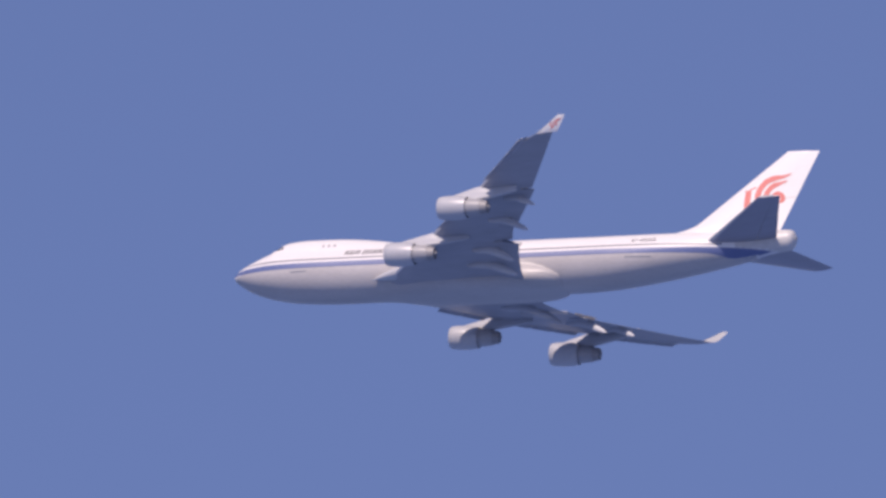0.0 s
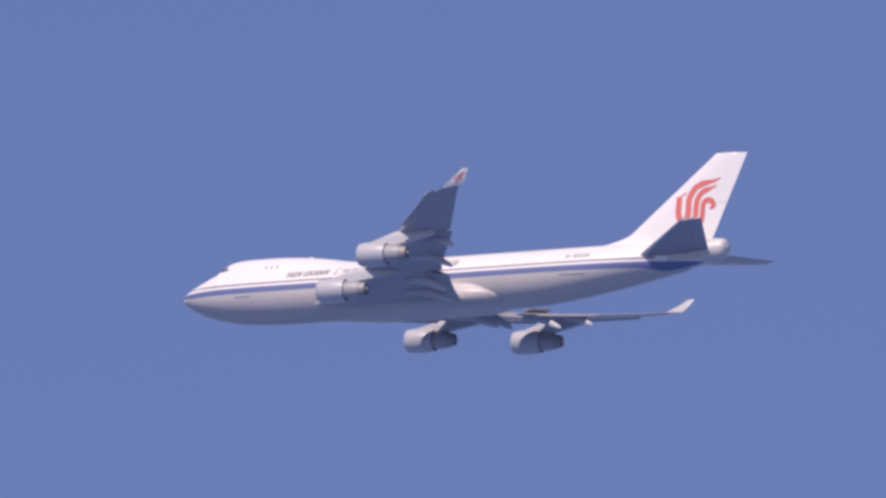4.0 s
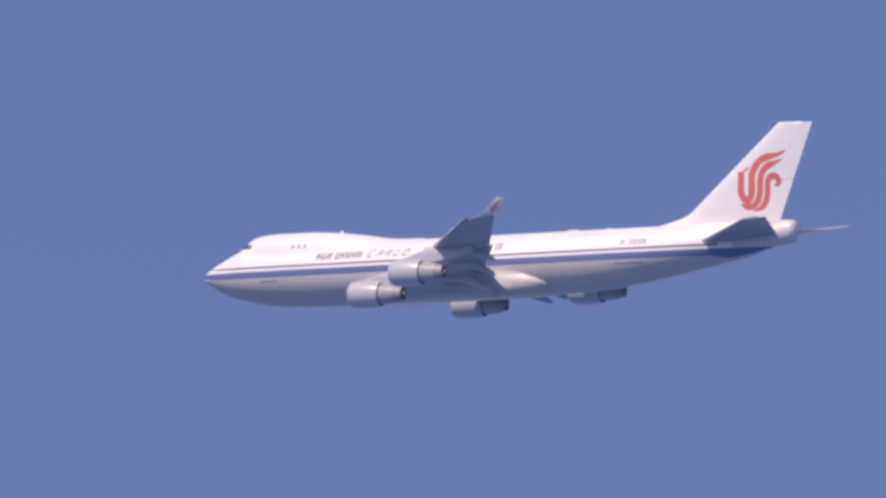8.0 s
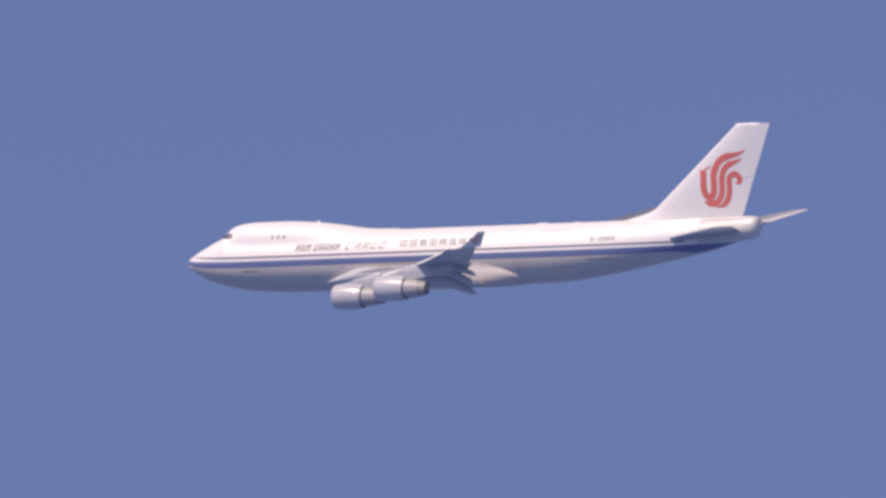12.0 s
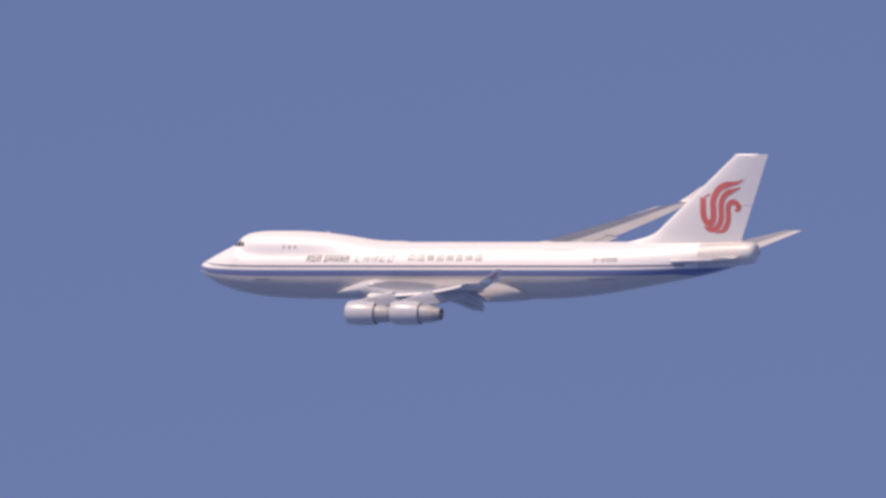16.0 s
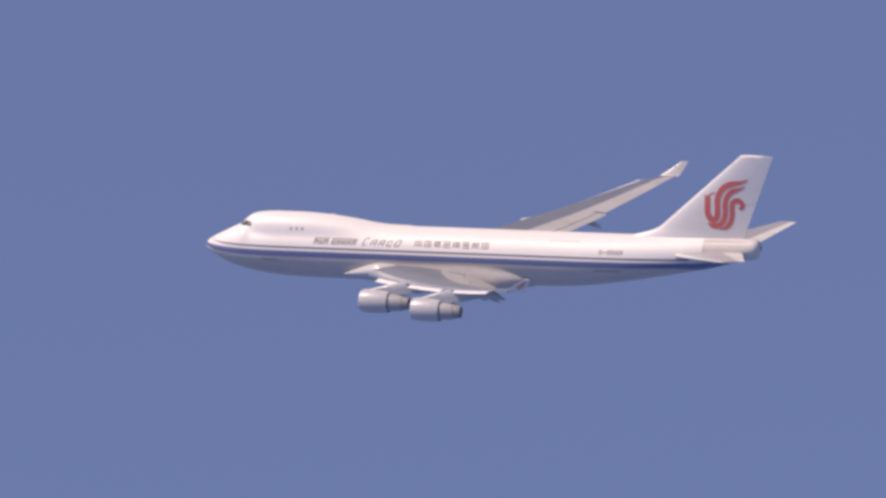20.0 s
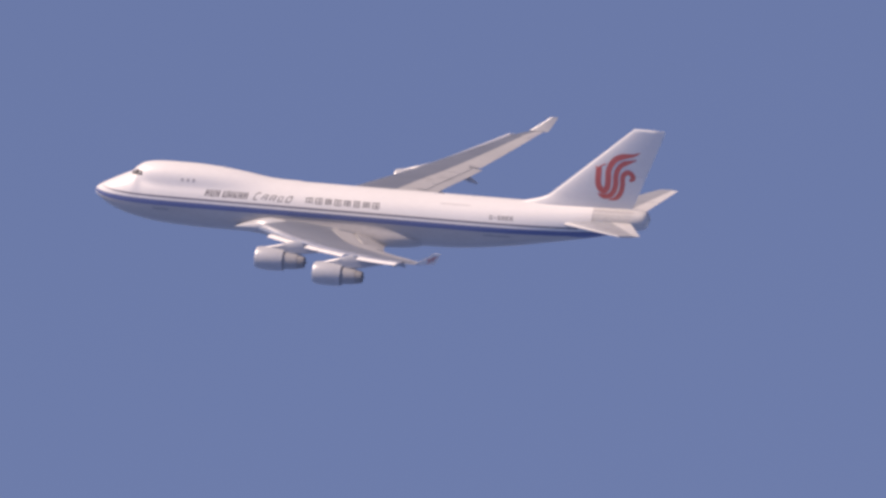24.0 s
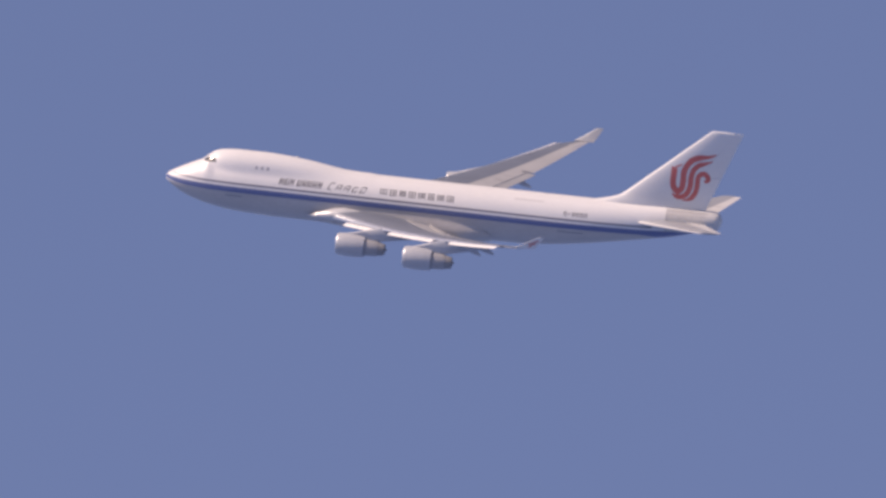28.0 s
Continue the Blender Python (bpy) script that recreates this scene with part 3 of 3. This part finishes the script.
def engine(y, s, z, sgn):
    e = part("engine", ENG["engine"], None, airliner, "grey jet engine with a bare metal intake lip", at=Matrix.Translation(P(s, sgn * y, z)) @ pose(0, 0, 0, 0, -1.5, -1.5 * sgn))
    for name in ("intake_lip", "fan_duct", "core_cowl", "exhaust_nozzle", "exhaust_plug", "spinner", "fan"):
        part(name, ENG[name], None, e)
    # the pylon from the cowl to the wing
    rings = []
    h0 = wing_point(y, .02, 1, sgn)
    s_le = LEAD(y)
    for u in [i / 12 for i in range(13)]:
        ss = s + .9 + u * (s_le + 4.6 - s - .9)
        top_a, top_b = z + 1.35 + .25 * u, h0.z + .12
        top = top_a + (top_b - top_a) * min(1, max(0, (ss - s - .9) / (s_le - s - .3))) ** 1.1
        if ss > s_le + .3:
            top = wing_point(y, min(.6, (ss - s_le) / (TRAIL(y) - s_le)), -1, sgn).z + .12
        k = min(1.0, max(0.0, (ss - s - 3.6) / (s_le + 4.6 - s - 3.6)))
        low = z + 1.0 - .35 * min(1, max(0, ss - s - 3.2)) + (wing_z(y) - .75 - z - .65) * k ** 1.3
        low = min(low, top - .06)
        w = .05 + .22 * math.sin(math.pi * min(1, u * 1.02)) ** .6
        m = (top + low) / 2
        rings.append([P(ss, sgn * y + dy * w, zz) for dy, zz in ((-.4, top), (.4, top), (1, top - .15 * (top - low)), (1, m), (1, low + .1 * (top - low)), (.4, low), (-.4, low), (-1, low + .1 * (top - low)), (-1, m), (-1, top - .15 * (top - low)))])
    part("pylon", loft(rings), COWL, e).matrix_parent_inverse = e.matrix_basis.inverted()


for sgn in (1, -1):
    engine(11.95, 23.05, -3.0, sgn)
    engine(21.0, 32.35, -1.58, sgn)


# ---- tail ----
def fin_edges(z):
    f = (z - 3.4) / (13.36 - 3.4)
    lead = 55.3 + f * (66.75 - 55.3) - 1.9 * max(0, 1 - f / .11) ** 2
    return lead, 66.75 + f * (70.65 - 66.75)


def fin_half(s, z):
    a, b = fin_edges(z)
    u = (s - a) / (b - a)
    return foil(u) * .095 * (b - a) * .9


def fin_ring(z, u0, u1):
    a, b = fin_edges(z)
    c = b - a
    n = 14
    us = [u0 + (u1 - u0) * ((i / n) ** 1.6 if u0 == 0 else i / n) for i in range(n + 1)]
    r = [P(a + u * c, fin_half(a + u * c, z), z) for u in us] + [P(a + u * c, -fin_half(a + u * c, z), z) for u in reversed(us)]
    if u0 == 0:
        r.pop()
    return r


ZS = [3.0, 3.25, 3.5, 3.75, 4.0, 4.3, 4.6, 5.2, 6, 7, 8, 9, 10, 11, 12, 13, 13.25]
fin = part("fin", loft([fin_ring(z, 0, .70) for z in ZS] + [[Vector((q.x, q.y * .4, 13.36)) for q in fin_ring(13.3, 0, .70)]]), WHITE, airliner, "tall white swept tail fin")
part("rudder", loft([fin_ring(z, .7025, 1) for z in (3.28, 5, 6.4, 7.46)]), WHITE, fin, "lower white rudder")
part("rudder", loft([fin_ring(z, .7025, 1) for z in (7.5, 9, 11, 13.3)]), WHITE, fin, "upper white rudder")


def ribbon(pts, width, sgn):
    """A painted band on the fin along (s, z) points."""
    bm = bmesh.new()
    last = None
    for p, q in ribbon_rim(pts, width):
        row = [bm.verts.new(P(x.x, sgn * (fin_half(x.x, x.y) + .03), x.y)) for x in (p + q, p, p - q)]
        if last:
            for j in (0, 1):
                bm.faces.new((last[j], last[j + 1], row[j + 1], row[j]))
        last = row
    return bm


for sgn in (1, -1):
    for pts, wd in BANDS:
        part("emblem_band", ribbon(pts, wd, sgn), RED, fin, "curving red band")


def stab_point(y, u, up, sgn):
    """A point on the skin of a tailplane at span y and chord share u; up is 1 on top, -1 below."""
    f = (y - 1.5) / 9.05
    a, c = 57.9 + 9.5 * f, 9.0 - 6.35 * f
    return P(a + u * c, sgn * y, 1.55 + f * 1.38 + (u - .5) * c * .065 + up * foil(u) * .085 * c)


def stab_piece(sgn, u0, u1, y0, y1, steps):
    rings = []
    for i in range(steps + 1):
        y = y0 + (y1 - y0) * i / steps
        us = [u0 + (u1 - u0) * ((k / 12) ** 1.6 if u0 == 0 else k / 12) for k in range(13)]
        r = [stab_point(y, u, 1, sgn) for u in us] + [stab_point(y, u, -1, sgn) for u in reversed(us)]
        if u0 == 0:
            r.pop()
        rings.append(r)
    return loft(rings)


def stab_nose(sgn):
    """The pale skin round a tailplane's nose."""
    rings = []
    for i in range(13):
        y = 1.0 + 9.4 * i / 12
        us = [(.07 - .002 * i) * (k / 6) ** 1.7 for k in range(7)]
        r = [stab_point(y, u, 1, sgn) + Vector((.006, 0, .008)) for u in reversed(us)]
        rings.append(r + [stab_point(y, u, -1, sgn) + Vector((.006, 0, -.008)) for u in us[1:]])
    return loft(rings, closed=False)


for sgn in (1, -1):
    st = part("stabilizer", shade_lower(stab_piece(sgn, 0, .72, .3, 10.55, 12)), [TAILTOP, TAILPLANE], airliner, "pale grey swept tailplane")
    part("leading_edge", stab_nose(sgn), ELEVATOR, st, "pale leading edge")
    part("elevator", shade_lower(stab_piece(sgn, .725, 1, 1.0, 6.4, 5)), [ELEVATOR, TAILPLANE], st, "inner elevator")
    part("elevator", shade_lower(stab_piece(sgn, .725, 1, 6.45, 10.4, 4)), [ELEVATOR, TAILPLANE], st, "outer elevator")

part("exhaust_pipe", spin([(0, .32), (-.12, .3), (-.12, .25), (.1, .25), (.1, .02)], 24), BARE, body, "stained exhaust pipe", at=Matrix.Translation(P(68.72, 0, 2.15)))

# ---- cockpit glass, windows, doors, marks ----
for port in (1, -1):
    for s0, s1, z0, z1 in ((4.62, 5.22, 2.99, 3.5), (5.27, 5.72, 3.0, 3.52), (5.77, 6.2, 3.04, 3.48)):
        part("windscreen", decal([((s0, z0), (s1, z0), (s1, z1), (s0, z1))], port, .015, .08), GLASS, body, "dark windscreen pane")
    for s in (11.35, 12.05, 12.75):
        part("window", decal([((s - .15, 2.82), (s + .15, 2.82), (s + .15, 3.2), (s - .15, 3.2))], port, .014, .1), WINDOW, body, "small dark cabin window")
    part("vent", decal([((7.9, -.62), (9.9, -.62), (9.9, -.5), (7.9, -.5))], port, .012), WING, body, "dark slot")
    part("vent", decal([((49.0, -.62), (52.2, -.62), (52.2, -.5), (49.0, -.5))], port, .012), WING, body, "dark slot")


for port in (1, -1):
    part("cargo_door_seam", decal([((43.4, 2.62), (47.0, 2.62), (47.0, 2.69), (43.4, 2.69))], port, .012), SEAM, body, "faint cargo door seam")
    part("panel_seam", decal([((62.16, 1.75), (62.24, 1.75), (62.24, 3.1), (62.16, 3.1)), ((62.2, 2.98), (67.2, 2.98), (67.2, 3.06), (62.2, 3.06))], port, .016), WINDOW, body, "dark panel seam")
    part("fin_root_panel", decal([((62.3, 2.66), (66.9, 2.66), (66.9, 3.1), (62.3, 3.1))], port, .012), WORN, body, "worn brownish panel under the fin")


def slant(s, z, w, h, lean=.3):
    return ((s, z), (s + w, z), (s + w + lean * h, z + h), (s + lean * h, z + h))


def letters(port):
    """The lettering of the side as plain bars, a few for each character."""
    z, h = 1.44, .72
    for i in range(8):
        s = 14.28 + .64 * i + (.26 if i > 2 else 0)
        mid = (.44, 0, .5, 0, .3, .2, .34, .46)[i] * h
        bars = [slant(s, z, .17, h), slant(s + .34, z, .15, h), slant(s + .17 + .3 * mid, z + mid, .17, .13)]
        part("letter_bar", decal(bars, port, .013, .3), INK, body, "dark slanted letter bars")
    for i in range(5):
        s, tall = 20.25 + 1.0 * i, (.82, .66, .66, .6, .7)[i]
        left, foot, head = slant(s + .03, z + .06, .11, tall - .12, .6), slant(s + .10, z, .44, .10, .6), slant(s + .10 + .6 * (tall - .1), z + tall - .1, .44, .10, .6)
        low, high, mid = slant(s + .52, z, .10, tall * .5, .6), slant(s + .52 + .3 * tall, z + tall * .5, .10, tall * .45, .6), slant(s + .14 + .24 * tall, z + .4 * tall, .40, .09, .6)
        bars = ([left, foot, head], [left, head, low, high, mid], [left, head, high, mid, low], [left, foot, head, low], [left, foot, head, low, high])[i]
        part("letter_bar", decal(bars, port, .013, .3), INK, body, "thin slanted letter bars")
    for i in range(8):
        s, z2 = 26.85 + 1.18 * i, 1.53
        bars = [((s, z2 + k), (s + .86, z2 + k), (s + .86, z2 + k + .085), (s, z2 + k + .085)) for k in ((0, .28, .56) if i % 2 else (.14, .52, .34))[:3 if i else 2]]
        bars += [((s + q, z2), (s + q + .09, z2), (s + q + .09, z2 + .68), (s + q, z2 + .68)) for q in ((0, .39, .77), (.0, .45, .77), (.1, .39, .68))[i % 3]]
        part("sign_bar", decal(bars, port, .013, .3), INK, body, "dark bars of a square sign")
    for i in range(6):
        s = 49.66 + .5 * i
        bars = [((s, 1.42), (s + .13, 1.42), (s + .13, 1.9), (s, 1.9)), ((s + .24, 1.42), (s + .35, 1.42), (s + .35, 1.9), (s + .24, 1.9))]
        if i == 1:
            bars = [((s, 1.6), (s + .3, 1.6), (s + .3, 1.7), (s, 1.7))]
        part("number_bar", decal(bars, port, .013, .3), INK, body, "grey bars")


letters(1)
letters(-1)


def blade(s, h, ln):
    z = TOP(s) - .03
    r0 = [P(s + ln * (u - .5), .05 * math.sin(math.pi * u) * g, z) for u, g in [(k / 6, 1) for k in range(7)] + [(k / 6, -1) for k in range(5, 0, -1)]]
    r1 = [Vector((p.x * 1, p.y * .6, p.z + h)) - Vector((.35 * h, 0, 0)) for p in r0]
    part("antenna", loft([r0, r1]), WHITE, body, "small white blade antenna")


for s, h, ln in ((16.0, .22, .35), (42.8, .13, 1.3), (47.0, .10, .7)):
    blade(s, h, ln)


# ---- flight ----
FLIGHT = [
    (0.0, pose(-0.0, 3119.4, 1015.2, 6.86, -3.34, 161.49)), (0.5, pose(-39.6, 3128.8, 1018.3, 6.22, -3.21, 161.28)),
    (1.0, pose(-79.4, 3138.2, 1021.6, 5.30, -3.20, 161.04)), (1.5, pose(-119.6, 3149.7, 1025.7, 4.25, -3.28, 160.83)),
    (2.0, pose(-160.2, 3161.6, 1030.2, 2.90, -3.17, 160.69)), (2.5, pose(-200.9, 3170.7, 1033.9, 1.49, -3.04, 160.61)),
    (3.0, pose(-241.1, 3169.0, 1034.2, 0.11, -3.20, 160.61)), (3.5, pose(-279.8, 3150.6, 1029.3, -1.04, -3.54, 160.85)),
    (4.0, pose(-310.7, 3058.6, 1000.5, -2.41, -3.93, 161.15)), (4.5, pose(-331.3, 2896.5, 948.9, -3.92, -4.35, 161.45)),
    (5.0, pose(-349.5, 2747.6, 901.5, -5.52, -4.75, 161.82)), (5.5, pose(-375.6, 2680.7, 881.1, -7.13, -5.05, 162.29)),
    (6.0, pose(-411.8, 2691.4, 886.3, -8.79, -5.02, 162.85)), (6.5, pose(-448.2, 2699.9, 890.8, -10.12, -4.98, 163.51)),
    (7.0, pose(-484.8, 2708.1, 895.5, -11.46, -5.37, 164.27)), (7.5, pose(-522.0, 2717.0, 900.6, -12.50, -5.39, 164.94)),
    (8.0, pose(-559.9, 2727.6, 906.3, -13.51, -5.32, 165.74)), (8.5, pose(-598.7, 2739.9, 912.9, -14.51, -5.34, 166.58)),
    (9.0, pose(-637.8, 2751.6, 919.3, -15.51, -5.43, 167.45)), (9.5, pose(-677.1, 2761.8, 925.5, -16.42, -5.51, 168.29)),
    (10.0, pose(-716.1, 2769.0, 930.9, -17.26, -5.49, 169.28)), (10.5, pose(-754.9, 2773.7, 935.6, -18.05, -5.34, 170.27)),
    (11.0, pose(-793.5, 2776.5, 939.9, -19.67, -5.52, 170.99)), (11.5, pose(-832.5, 2779.3, 944.3, -20.74, -5.51, 172.20)),
    (12.0, pose(-872.6, 2784.3, 949.7, -21.47, -5.65, 173.18)), (12.5, pose(-913.5, 2790.8, 955.7, -22.08, -5.78, 174.09)),
    (13.0, pose(-954.8, 2796.8, 961.9, -22.62, -5.92, 174.98)), (13.5, pose(-995.9, 2800.7, 967.4, -23.17, -6.07, 175.92)),
    (14.0, pose(-1036.3, 2801.4, 972.1, -23.64, -6.31, 176.99)), (14.5, pose(-1076.9, 2801.8, 976.9, -24.13, -6.48, 178.24)),
    (15.0, pose(-1118.2, 2802.7, 982.1, -24.56, -6.69, 179.39)), (15.5, pose(-1159.9, 2803.6, 987.4, -24.86, -6.71, 180.59)),
    (16.0, pose(-1201.9, 2804.3, 992.9, -25.43, -6.83, 181.75)), (16.5, pose(-1243.8, 2803.6, 998.2, -25.97, -7.10, 182.77)),
    (17.0, pose(-1284.3, 2798.6, 1002.1, -26.66, -7.10, 184.14)), (17.5, pose(-1324.6, 2792.7, 1005.9, -27.27, -7.12, 185.49)),
    (18.0, pose(-1365.5, 2787.4, 1010.1, -27.92, -7.23, 186.81)), (18.5, pose(-1406.8, 2782.0, 1014.5, -28.58, -7.31, 188.21)),
    (19.0, pose(-1448.6, 2776.8, 1019.2, -29.07, -7.07, 189.60)), (19.5, pose(-1491.3, 2772.5, 1024.5, -29.68, -7.22, 191.20)),
    (20.0, pose(-1533.7, 2766.8, 1029.5, -30.24, -7.36, 192.79)), (20.5, pose(-1574.2, 2757.1, 1033.2, -30.63, -7.28, 194.23)),
    (21.0, pose(-1614.5, 2746.4, 1036.7, -31.01, -7.49, 195.46)), (21.5, pose(-1654.4, 2734.4, 1040.0, -31.50, -7.73, 196.90)),
    (22.0, pose(-1693.7, 2721.1, 1043.0, -31.92, -7.91, 198.32)), (22.5, pose(-1732.8, 2707.0, 1045.9, -32.32, -8.06, 199.71)),
    (23.0, pose(-1771.8, 2692.2, 1048.8, -32.68, -8.18, 201.12)), (23.5, pose(-1810.8, 2677.0, 1051.7, -32.97, -8.24, 202.59)),
    (24.0, pose(-1849.8, 2661.5, 1054.7, -33.23, -8.22, 204.20)), (24.5, pose(-1888.9, 2645.6, 1057.8, -33.36, -8.15, 205.79)),
    (25.0, pose(-1926.1, 2626.9, 1060.0, -33.42, -8.05, 207.74)), (25.5, pose(-1962.7, 2607.0, 1061.9, -33.43, -7.99, 209.26)),
    (26.0, pose(-1999.7, 2587.4, 1064.1, -33.33, -7.92, 210.59)), (26.5, pose(-2036.7, 2567.4, 1066.4, -33.21, -7.88, 211.93)),
    (27.0, pose(-2072.1, 2545.2, 1068.0, -32.48, -7.72, 213.63)), (27.5, pose(-2107.1, 2522.3, 1069.5, -31.58, -7.67, 215.13)),
    (28.0, pose(-2141.5, 2498.6, 1070.8, -30.67, -7.75, 216.97)),
]


def motions():
    walk(airliner, FLIGHT)
    # the far wing's roll spoilers stand up at first, then close
    for ob, hinge, turn in ROLL_SPOILERS:
        walk(ob, [(t, pose(*hinge, 0, rise, turn)) for t, rise in ((0, 36), (4.5, 36), (8.5, 0), (28, 0))])


motions()
